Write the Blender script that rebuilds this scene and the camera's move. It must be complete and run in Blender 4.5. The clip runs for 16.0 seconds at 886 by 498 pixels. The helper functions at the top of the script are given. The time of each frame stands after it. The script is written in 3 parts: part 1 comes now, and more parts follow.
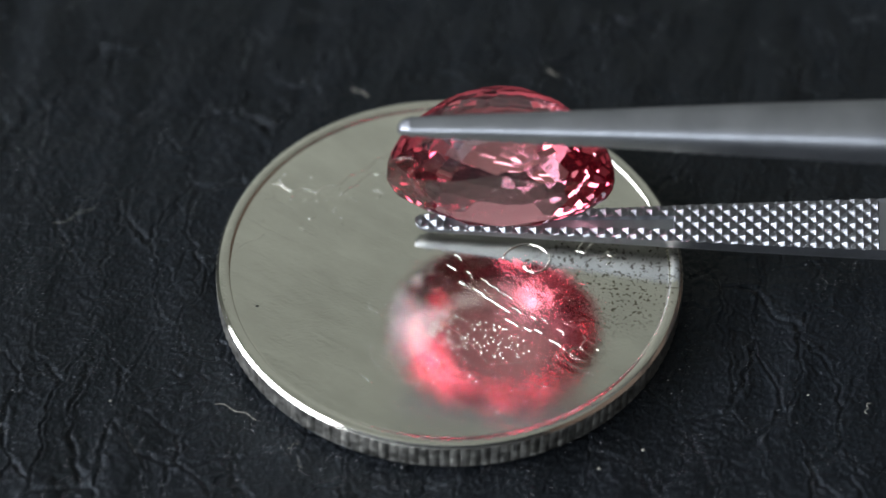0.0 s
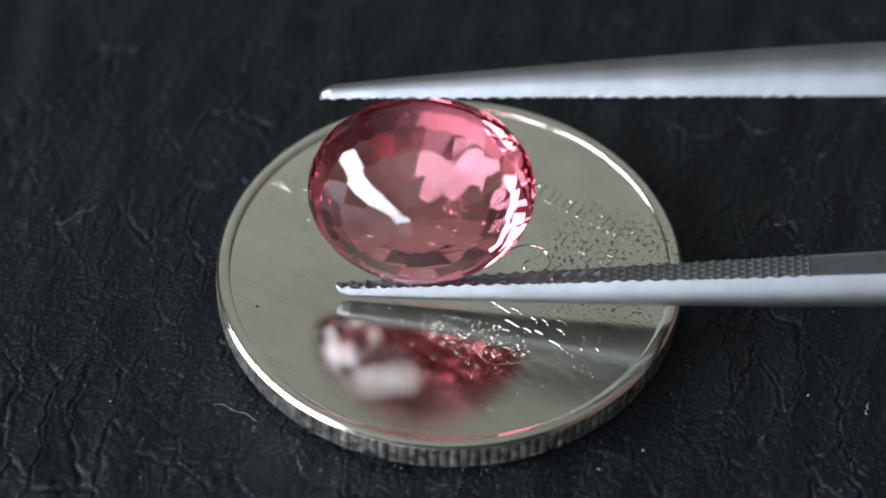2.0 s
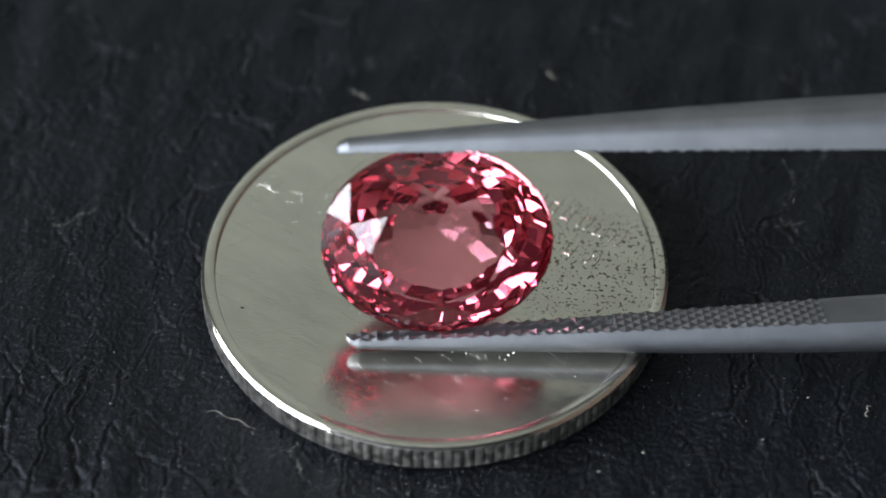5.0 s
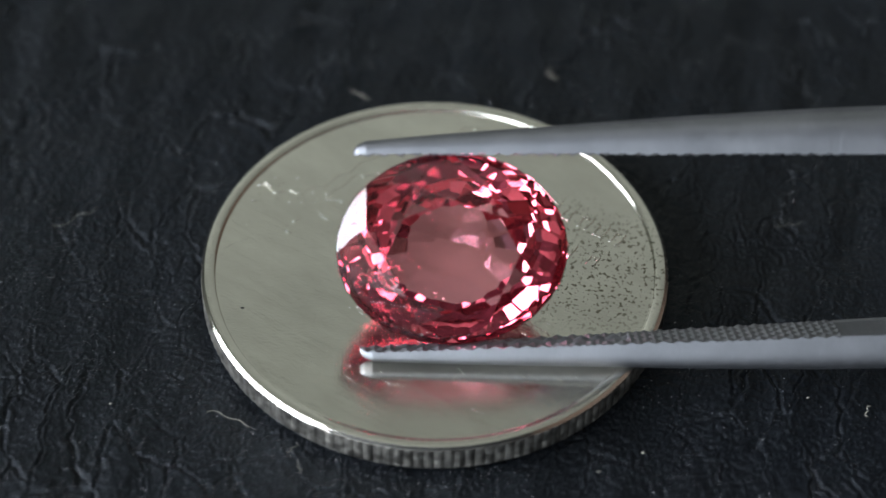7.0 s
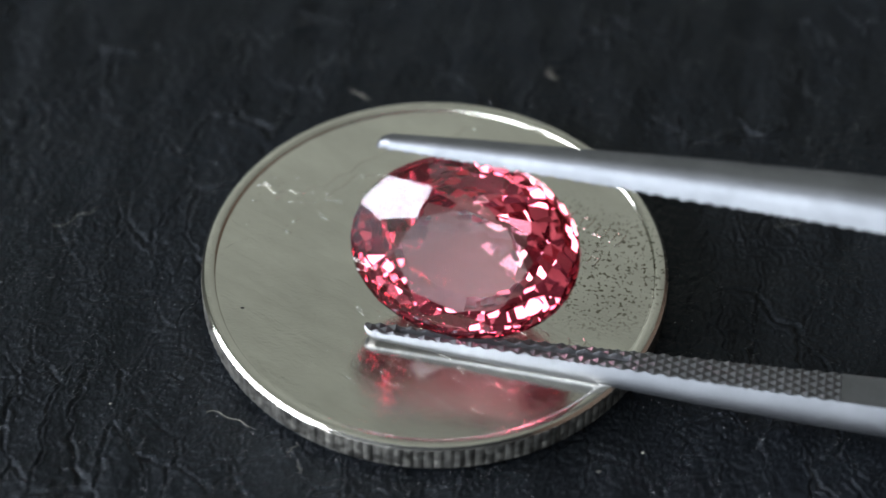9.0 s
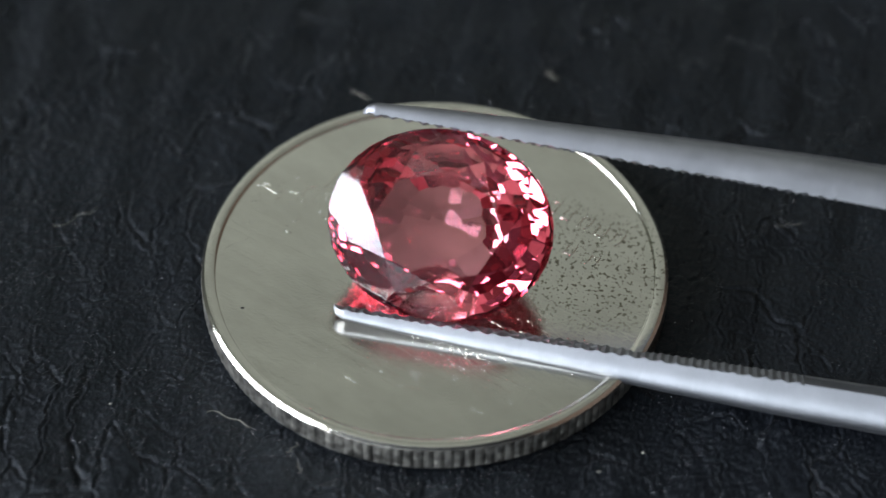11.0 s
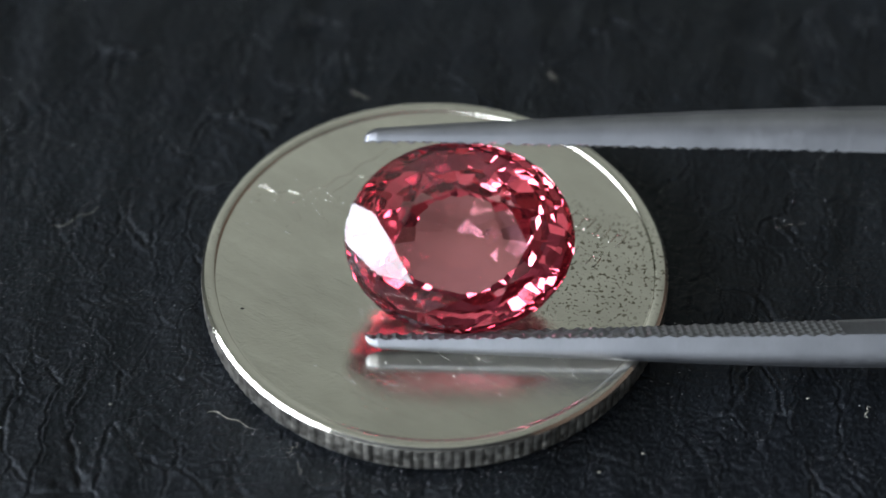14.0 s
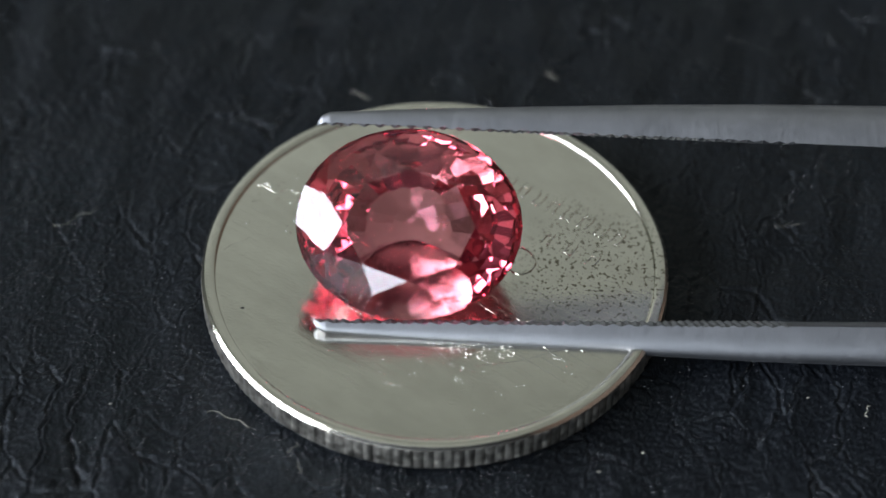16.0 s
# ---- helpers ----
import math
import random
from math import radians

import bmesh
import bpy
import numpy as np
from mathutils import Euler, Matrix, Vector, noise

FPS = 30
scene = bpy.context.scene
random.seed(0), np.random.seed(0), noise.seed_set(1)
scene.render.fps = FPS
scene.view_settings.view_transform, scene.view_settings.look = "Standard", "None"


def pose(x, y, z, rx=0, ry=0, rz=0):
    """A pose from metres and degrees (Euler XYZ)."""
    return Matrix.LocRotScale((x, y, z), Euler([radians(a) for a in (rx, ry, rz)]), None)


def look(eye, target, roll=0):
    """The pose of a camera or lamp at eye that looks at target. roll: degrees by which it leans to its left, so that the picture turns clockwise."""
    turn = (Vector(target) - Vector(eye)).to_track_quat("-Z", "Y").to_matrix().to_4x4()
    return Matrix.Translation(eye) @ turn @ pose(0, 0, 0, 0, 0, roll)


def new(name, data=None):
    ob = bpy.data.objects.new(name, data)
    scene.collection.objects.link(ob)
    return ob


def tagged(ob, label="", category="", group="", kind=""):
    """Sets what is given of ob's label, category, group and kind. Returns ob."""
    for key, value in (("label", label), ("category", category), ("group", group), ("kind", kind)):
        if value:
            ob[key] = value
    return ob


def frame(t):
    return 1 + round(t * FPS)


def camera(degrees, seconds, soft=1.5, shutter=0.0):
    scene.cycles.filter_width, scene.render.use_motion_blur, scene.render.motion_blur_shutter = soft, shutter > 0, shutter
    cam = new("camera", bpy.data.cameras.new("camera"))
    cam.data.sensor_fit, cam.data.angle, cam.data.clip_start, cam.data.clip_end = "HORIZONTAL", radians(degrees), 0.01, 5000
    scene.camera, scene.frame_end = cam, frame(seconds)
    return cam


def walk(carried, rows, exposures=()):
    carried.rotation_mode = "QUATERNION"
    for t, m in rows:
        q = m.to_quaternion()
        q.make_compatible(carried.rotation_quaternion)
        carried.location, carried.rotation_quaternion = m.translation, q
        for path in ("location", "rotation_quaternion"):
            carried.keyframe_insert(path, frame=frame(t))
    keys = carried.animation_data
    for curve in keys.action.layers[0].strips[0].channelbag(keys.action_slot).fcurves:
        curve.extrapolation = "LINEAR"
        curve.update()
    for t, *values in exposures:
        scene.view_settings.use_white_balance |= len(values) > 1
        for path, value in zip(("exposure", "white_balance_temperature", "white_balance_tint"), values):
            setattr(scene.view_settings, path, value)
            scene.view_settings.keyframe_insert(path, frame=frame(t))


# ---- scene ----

# 20 mm coin on black leather; all modelling below is in millimetres, scaled by MM
MM = 0.001
TILT = 42.648
cam = camera(20.0, 16.0, soft=1.45)
cam.data.dof.use_dof = True
cam.data.dof.focus_distance = 0.106
cam.data.dof.aperture_fstop = 32.0
EYE = (-0.000229, -0.07264, 0.08097)


def eye_row(t, nod):
    return t, pose(*EYE, TILT + nod, 0, 0)


walk(cam, [eye_row(0.0, 0.0), eye_row(1.0, 0.0), eye_row(2.0, 0.010), eye_row(3.0, 0.026), eye_row(3.6, 0.052),
           eye_row(7.5, 0.062), eye_row(12.0, 0.064), eye_row(14.0, 0.077), eye_row(16.0, 0.064)])

# ---- light: a closed room with two daylight windows ----
world = bpy.data.worlds.new("world")
scene.world = world
world.use_nodes = True
wn = world.node_tree.nodes
sky = wn.new("ShaderNodeTexSky")
sky.sky_type, sky.sun_disc = "NISHITA", False
sky.sun_elevation, sky.sun_rotation = radians(40), radians(60)
wn["Background"].inputs["Strength"].default_value = 0.1
world.node_tree.links.new(sky.outputs["Color"], wn["Background"].inputs["Color"])


def window_light(name, m, w, h, power, colour):
    lamp = bpy.data.lights.new(name, "AREA")
    lamp.shape, lamp.size, lamp.size_y, lamp.energy, lamp.color = "RECTANGLE", w, h, power, colour
    ob = new(name, lamp)
    ob.matrix_world = m
    return ob


ROOM = 1.5
LEFT_WIN = (-1.40, 0.40, 0.30, 1.16)   # y0, y1, z0, z1 in the wall at x = -ROOM
BACK_WIN = (-1.36, -0.26, 0.04, 0.66)  # x0, x1, z0, z1 in the wall at y = -ROOM
y0, y1, z0, z1 = LEFT_WIN
ym, zm = (y0 + y1) / 2, (z0 + z1) / 2
window_light("window_light_side", look((-ROOM - 0.03, ym, zm), (0, ym, zm)), y1 - y0, z1 - z0, 124, (0.86, 0.91, 1.0))
x0, x1, z0, z1 = BACK_WIN
window_light("window_light_back", look(((x0 + x1) / 2, -ROOM - 0.03, (z0 + z1) / 2), ((x0 + x1) / 2, 0, (z0 + z1) / 2)),
             x1 - x0, z1 - z0, 37, (0.83, 0.92, 1.0))
scene.view_settings.exposure = -0.35


# ---- materials ----
def material(name):
    m = bpy.data.materials.new(name)
    m.use_nodes = True
    t = m.node_tree
    return m, t, t.nodes["Principled BSDF"]


def node(t, kind, **values):
    n = t.nodes.new(kind)
    for k, v in values.items():
        n.inputs[k.replace("_", " ")].default_value = v
    return n


def ramp(t, source, lo, hi, c0, c1):
    r = t.nodes.new("ShaderNodeValToRGB")
    r.color_ramp.elements[0].position, r.color_ramp.elements[1].position = lo, hi
    r.color_ramp.elements[0].color, r.color_ramp.elements[1].color = (*c0, 1), (*c1, 1)
    t.links.new(source, r.inputs["Fac"])
    return r.outputs["Color"]


def grey(v):
    return (v, v, v)


def coords(t, sx=1.0, sy=1.0, sz=1.0, turn=0.0):
    tc = t.nodes.new("ShaderNodeTexCoord")
    mp = t.nodes.new("ShaderNodeMapping")
    mp.inputs["Scale"].default_value = (sx, sy, sz)
    mp.inputs["Rotation"].default_value = (0, 0, radians(turn))
    t.links.new(tc.outputs["Object"], mp.inputs["Vector"])
    return mp.outputs["Vector"]


def streaks(t, turn, along, across):
    """Coordinates turned by an angle, then stretched along the new x."""
    tc = t.nodes.new("ShaderNodeTexCoord")
    r = t.nodes.new("ShaderNodeVectorRotate")
    r.rotation_type = "Z_AXIS"
    r.inputs["Angle"].default_value = radians(turn)
    mp = t.nodes.new("ShaderNodeMapping")
    mp.inputs["Scale"].default_value = (along, across, 1)
    t.links.new(tc.outputs["Object"], r.inputs["Vector"]), t.links.new(r.outputs["Vector"], mp.inputs["Vector"])
    return mp.outputs["Vector"]


def noise_tex(t, vec, scale, detail=3.0, rough=0.5):
    n = node(t, "ShaderNodeTexNoise", Scale=scale, Detail=detail, Roughness=rough)
    t.links.new(vec, n.inputs["Vector"])
    return n.outputs["Fac"]


def bump(t, b, height, strength, distance, before=None):
    n = node(t, "ShaderNodeBump", Strength=strength, Distance=distance)
    t.links.new(height, n.inputs["Height"])
    if before:
        t.links.new(before, n.inputs["Normal"])
    t.links.new(n.outputs["Normal"], b.inputs["Normal"])
    return n.outputs["Normal"]


def leather_material():
    m, t, b = material("black_leather")
    v = coords(t)
    big = noise_tex(t, v, 90, 4)
    fine = noise_tex(t, v, 5200, 5, 0.75)
    mid = noise_tex(t, coords(t, 1, 0.5, 1), 900, 4, 0.6)
    pebble = node(t, "ShaderNodeTexVoronoi", Scale=3600.0)
    t.links.new(v, pebble.inputs["Vector"])
    t.links.new(ramp(t, big, 0.3, 0.7, (0.0016, 0.0022, 0.0034), (0.0036, 0.0046, 0.0066)), b.inputs["Base Color"])
    t.links.new(ramp(t, fine, 0.3, 0.75, grey(0.27), grey(0.46)), b.inputs["Roughness"])
    b.inputs["Specular Tint"].default_value = (0.80, 0.90, 1.0, 1)
    b.inputs["Specular IOR Level"].default_value = 0.25
    one = bump(t, b, mid, 0.6, 0.00012)
    two = bump(t, b, pebble.outputs["Distance"], 0.45, 0.00006, one)
    bump(t, b, fine, 0.8, 0.00008, two)
    return m


def coin_material():
    m, t, b = material("worn_nickel")
    v = coords(t)
    scratch = noise_tex(t, streaks(t, 37, 0.12, 3.0), 900, 4, 0.65)
    smear = noise_tex(t, streaks(t, 37, 0.6, 1.3), 330, 6, 0.68)
    pits = node(t, "ShaderNodeTexNoise", Scale=6200.0, Detail=3.0)
    t.links.new(v, pits.inputs["Vector"])
    area = noise_tex(t, v, 170, 2)
    b.inputs["Metallic"].default_value = 1.0
    spots = ramp(t, pits.outputs["Fac"], 0.57, 0.62, grey(0), grey(1))
    tc = t.nodes.new("ShaderNodeTexCoord")
    near = t.nodes.new("ShaderNodeVectorMath")
    near.operation = "DISTANCE"
    near.inputs[1].default_value = (0.0063, 0.0004, 0.0013)
    t.links.new(tc.outputs["Object"], near.inputs[0])
    patch = node(t, "ShaderNodeMath")
    patch.operation = "MULTIPLY_ADD"
    patch.inputs[1].default_value, patch.inputs[2].default_value = -170.0, 0.67
    t.links.new(near.outputs["Value"], patch.inputs[0])
    both = t.nodes.new("ShaderNodeMath")
    both.operation = "ADD"
    t.links.new(patch.outputs[0], both.inputs[0]), t.links.new(area, both.inputs[1])
    where = ramp(t, both.outputs[0], 0.55, 0.85, grey(0), grey(1))
    mul = t.nodes.new("ShaderNodeMath")
    mul.operation = "MULTIPLY"
    t.links.new(spots, mul.inputs[0]), t.links.new(where, mul.inputs[1])
    mix = t.nodes.new("ShaderNodeMix")
    mix.data_type = "RGBA"
    t.links.new(mul.outputs[0], mix.inputs["Factor"])
    t.links.new(ramp(t, smear, 0.34, 0.66, (0.66, 0.64, 0.575), (0.81, 0.787, 0.705)), mix.inputs["A"])
    mix.inputs["B"].default_value = (0.22, 0.20, 0.16, 1)
    t.links.new(mix.outputs["Result"], b.inputs["Base Color"])
    t.links.new(ramp(t, scratch, 0.35, 0.8, grey(0.07), grey(0.20)), b.inputs["Roughness"])
    hair = noise_tex(t, streaks(t, 31, 0.05, 9.0), 1400, 2, 0.5)
    grit = noise_tex(t, v, 9000, 3, 0.7)
    zero = bump(t, b, ramp(t, hair, 0.60, 0.66, grey(1), grey(0)), 0.15, 0.000006)
    zero = bump(t, b, grit, 0.5, 0.000008, zero)
    one = bump(t, b, scratch, 0.34, 0.00001, zero)
    bump(t, b, smear, 0.20, 0.00004, one)
    return m


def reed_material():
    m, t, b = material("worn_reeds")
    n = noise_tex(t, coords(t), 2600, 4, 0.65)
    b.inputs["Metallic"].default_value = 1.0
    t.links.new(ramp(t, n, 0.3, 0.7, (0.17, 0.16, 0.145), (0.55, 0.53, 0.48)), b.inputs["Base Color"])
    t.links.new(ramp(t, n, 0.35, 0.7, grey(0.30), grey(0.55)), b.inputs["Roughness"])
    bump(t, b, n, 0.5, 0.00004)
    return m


def steel_material():
    m, t, b = material("satin_steel")
    grain = noise_tex(t, coords(t, 1.6, 0.5, 0.5), 5000, 4, 0.7)
    big = noise_tex(t, coords(t), 500, 3)
    b.inputs["Metallic"].default_value = 1.0
    t.links.new(ramp(t, big, 0.3, 0.7, (0.197, 0.202, 0.218), (0.248, 0.253, 0.272)), b.inputs["Base Color"])
    t.links.new(ramp(t, grain, 0.3, 0.7, grey(0.38), grey(0.52)), b.inputs["Roughness"])
    bump(t, b, grain, 0.4, 0.000012)
    return m


def gem_material():
    """Clear pink crystal: gloss by Fresnel, body colour in what passes through, and a little silk."""
    m, t, b = material("pink_gem")
    t.nodes.remove(b)
    clear = node(t, "ShaderNodeBsdfRefraction", Roughness=0.0, IOR=1.76)
    clear.inputs["Color"].default_value = (0.985, 0.62, 0.68, 1)
    gloss = node(t, "ShaderNodeBsdfAnisotropic", Roughness=0.0)
    silk = t.nodes.new("ShaderNodeBsdfTranslucent")
    silk.inputs["Color"].default_value = (0.95, 0.20, 0.28, 1)
    fresnel = node(t, "ShaderNodeFresnel", IOR=1.76)
    # reflection off the outside stays white; total reflection inside takes the body colour
    t.links.new(ramp(t, fresnel.outputs["Fac"], 0.45, 0.95, (0.76, 0.73, 0.77), (1.0, 0.60, 0.66)), gloss.inputs["Color"])
    one, two = t.nodes.new("ShaderNodeMixShader"), t.nodes.new("ShaderNodeMixShader")
    two.inputs[0].default_value = 0.015
    t.links.new(fresnel.outputs["Fac"], one.inputs[0])
    t.links.new(clear.outputs["BSDF"], one.inputs[1]), t.links.new(gloss.outputs["BSDF"], one.inputs[2])
    t.links.new(one.outputs[0], two.inputs[1]), t.links.new(silk.outputs["BSDF"], two.inputs[2])
    t.links.new(two.outputs[0], t.nodes["Material Output"].inputs["Surface"])
    return m


def plain_material(name, colour, rough, vary=0.08, scale=6.0, bump_d=0.0005):
    m, t, b = material(name)
    n = noise_tex(t, coords(t), scale, 4)
    lo, hi = [tuple(c * k for c in colour) for k in (1 - vary, 1 + vary)]
    t.links.new(ramp(t, n, 0.3, 0.7, lo, hi), b.inputs["Base Color"])
    b.inputs["Roughness"].default_value = rough
    bump(t, b, n, 0.2, bump_d)
    return m


LEATHER, NICKEL, REEDS, STEEL, GEM = leather_material(), coin_material(), reed_material(), steel_material(), gem_material()
DARK_WALL = plain_material("charcoal_paint", (0.04, 0.042, 0.047), 0.8)
SILK = plain_material("white_inclusion", (0.93, 0.88, 0.88), 0.2, 0.05, 3000, 0.00001)
SILK.node_tree.nodes["Principled BSDF"].inputs["Metallic"].default_value = 0.7
DIRT = plain_material("dark_dirt", (0.02, 0.018, 0.016), 0.8, 0.2, 4000, 0.00001)
BROWN_WALL = plain_material("brown_paint", (0.12, 0.078, 0.058), 0.7)
WALL = plain_material("painted_plaster", (0.38, 0.385, 0.335), 0.85)
FRAME = plain_material("white_frame_paint", (0.75, 0.75, 0.73), 0.5)
DUST = plain_material("white_dust", (0.42, 0.43, 0.44), 0.9, 0.15, 3000, 0.00001)
LINT = plain_material("pale_lint", (0.32, 0.31, 0.26), 0.9, 0.15, 3000, 0.00001)


def mesh_object(name, verts, faces, mat, parent=None, smooth=False, label=""):
    """One mesh object from millimetres."""
    me = bpy.data.meshes.new(name)
    me.from_pydata([tuple(c * MM for c in v) for v in verts], [], faces)
    me.materials.append(mat)
    if smooth:
        me.polygons.foreach_set("use_smooth", [True] * len(me.polygons))
    me.update()
    ob = new(name, me)
    ob.parent = parent
    return tagged(ob, label) if label else ob


def part(name, bm, mat, parent=None, label="", smooth=False):
    """Links a bmesh, in millimetres, as one mesh object."""
    bmesh.ops.recalc_face_normals(bm, faces=bm.faces)
    bmesh.ops.scale(bm, vec=(MM, MM, MM), verts=bm.verts)
    me = bpy.data.meshes.new(name)
    bm.to_mesh(me)
    bm.free()
    me.materials.append(mat)
    if smooth:
        me.polygons.foreach_set("use_smooth", [True] * len(me.polygons))
    ob = new(name, me)
    ob.parent = parent
    return tagged(ob, label) if label else ob


def box(bm, x0, x1, y0, y1, z0, z1):
    m = Matrix.LocRotScale(((x0 + x1) / 2, (y0 + y1) / 2, (z0 + z1) / 2), None, (x1 - x0, y1 - y0, z1 - z0))
    bmesh.ops.create_cube(bm, size=1, matrix=m)


# ---- the room ----
def wall_with_opening(name, along, at, sign, opening, mat):
    """A 120 mm wall along x or y with one window opening, as four blocks round it."""
    a0, a1, b0, b1 = [v * 1000 for v in opening]
    r, top, th = ROOM * 1000, 1900, 120
    bm = bmesh.new()
    for p0, p1, q0, q1 in ((-r - th, a0, 0, top), (a1, r + th, 0, top), (a0, a1, 0, b0), (a0, a1, b1, top)):
        lo, hi = sorted((at, at + sign * th))
        box(bm, *((p0, p1, lo, hi) if along == "x" else (lo, hi, p0, p1)), q0, q1)
    return tagged(part(name, bm, mat), "plain painted wall with a window opening", "wall", kind="structure")


def plain_wall(name, along, at, sign, mat):
    r, th = ROOM * 1000, 120
    bm = bmesh.new()
    lo, hi = sorted((at, at + sign * th))
    box(bm, *((-r, r, lo, hi) if along == "x" else (lo, hi, -r, r)), 0, 1900)
    return tagged(part(name, bm, mat), "plain painted wall", "wall", kind="structure")


wall_with_opening("wall_west", "y", -ROOM * 1000, -1, LEFT_WIN, WALL)
wall_with_opening("wall_south", "x", -ROOM * 1000, -1, BACK_WIN, DARK_WALL)
plain_wall("wall_east", "y", ROOM * 1000, 1, BROWN_WALL)
plain_wall("wall_north", "x", ROOM * 1000, 1, WALL)
bm = bmesh.new()
box(bm, -1620, 1620, -1620, 1620, 1900, 1960)
tagged(part("ceiling", bm, WALL), "plain pale olive-grey ceiling", "ceiling", kind="structure")


# ---- leather ground: one sheet, creased where it is seen close ----
def cells(x, y, w, h, seed):
    """F2 - F1 and F1 of a jittered grid of cells w by h, for arrays x, y."""
    rng = np.random.RandomState(seed)
    jit = rng.rand(256, 256, 2)
    u, v = x / w, y / h
    iu, iv = np.floor(u).astype(int), np.floor(v).astype(int)
    f1 = np.full(x.shape, 9.0)
    f2 = np.full(x.shape, 9.0)
    for du in (-1, 0, 1):
        for dv in (-1, 0, 1):
            j = jit[(iu + du) % 256, (iv + dv) % 256]
            d = np.hypot(iu + du + j[..., 0] - u, iv + dv + j[..., 1] - v)
            f2 = np.minimum(np.maximum(f1, d), f2)
            f1 = np.minimum(f1, d)
    return f2 - f1, f1


def waves(x, y, seed, scale, n=14):
    rng = np.random.RandomState(seed)
    s = 0
    for _ in range(n):
        a, k, p = rng.rand() * 6.283, (0.5 + rng.rand()) * scale, rng.rand() * 6.283
        s = s + np.sin((np.cos(a) * x + np.sin(a) * y) * k + p)
    return s / math.sqrt(n)


def crease_edges(X, Y):
    """Warped places on the leather and the distance from its long creases."""
    wx = X + 0.40 * waves(X, Y, 1, 0.8) + 0.13 * waves(X, Y, 2, 3.6) + 0.05 * waves(X, Y, 12, 11, 20)
    wy = Y + 0.50 * waves(X, Y, 3, 0.8) + 0.13 * waves(X, Y, 4, 3.6) + 0.05 * waves(X, Y, 13, 11, 20)
    return wx, wy, cells(wx, wy, 1.9, 5.2, 5)[0]


def leather_sheet():
    xs = np.concatenate(([-1500, -200, -60], np.arange(-24, 24.05, 0.07), [60, 200, 1500]))
    ys = np.concatenate(([-1500, -200, -60], np.arange(-14, 21.05, 0.075), [80, 200, 1500]))
    X, Y = np.meshgrid(xs, ys)
    # long creases that run away from the front, with broken cross creases between them
    wx, wy, e = crease_edges(X, Y)
    deep = np.clip(0.55 + 0.45 * waves(X, Y, 6, 0.6), 0.08, 1.2)
    crease = deep * (0.048 * np.exp(-((e - 0.10) / 0.06) ** 2) - 0.080 * np.exp(-(e / 0.04) ** 2))
    e2, f2 = cells(wx * 0.95 + wy * 0.2, wy, 1.0, 1.15, 7)
    fine = np.clip(0.35 + 0.6 * waves(X, Y, 16, 1.1), 0.0, 1) * (0.03 * np.exp(-((e2 - 0.16) / 0.08) ** 2) - 0.06 * np.exp(-(e2 / 0.08) ** 2))
    e3, f3 = cells(wx, wy, 0.34, 0.42, 9)
    pebble = -0.016 * np.exp(-(e3 / 0.22) ** 2)
    Z = crease + fine + pebble + 0.05 * waves(X, 0.45 * Y, 8, 2.6) + 0.012 * waves(X, Y, 9, 8, 24) + 0.008 * waves(X, Y, 10, 22, 30)
    fade = np.clip((23.9 - np.abs(X)) / 1.5, 0, 1) * np.clip((Y + 13.9) / 1.5, 0, 1) * np.clip((20.9 - Y) / 1.5, 0, 1)
    Z = (Z - 0.10) * fade
    n, k = Y.shape
    i = np.arange(n * k).reshape(n, k)
    faces = np.stack((i[:-1, :-1], i[:-1, 1:], i[1:, 1:], i[1:, :-1]), -1).reshape(-1, 4)
    ob = mesh_object("ground", np.stack((X, Y, Z), -1).reshape(-1, 3).tolist(), faces.tolist(), LEATHER, smooth=True)
    return tagged(ob, "black grained leather sheet with fine creases and dust", "leather", kind="structure")


leather_sheet()


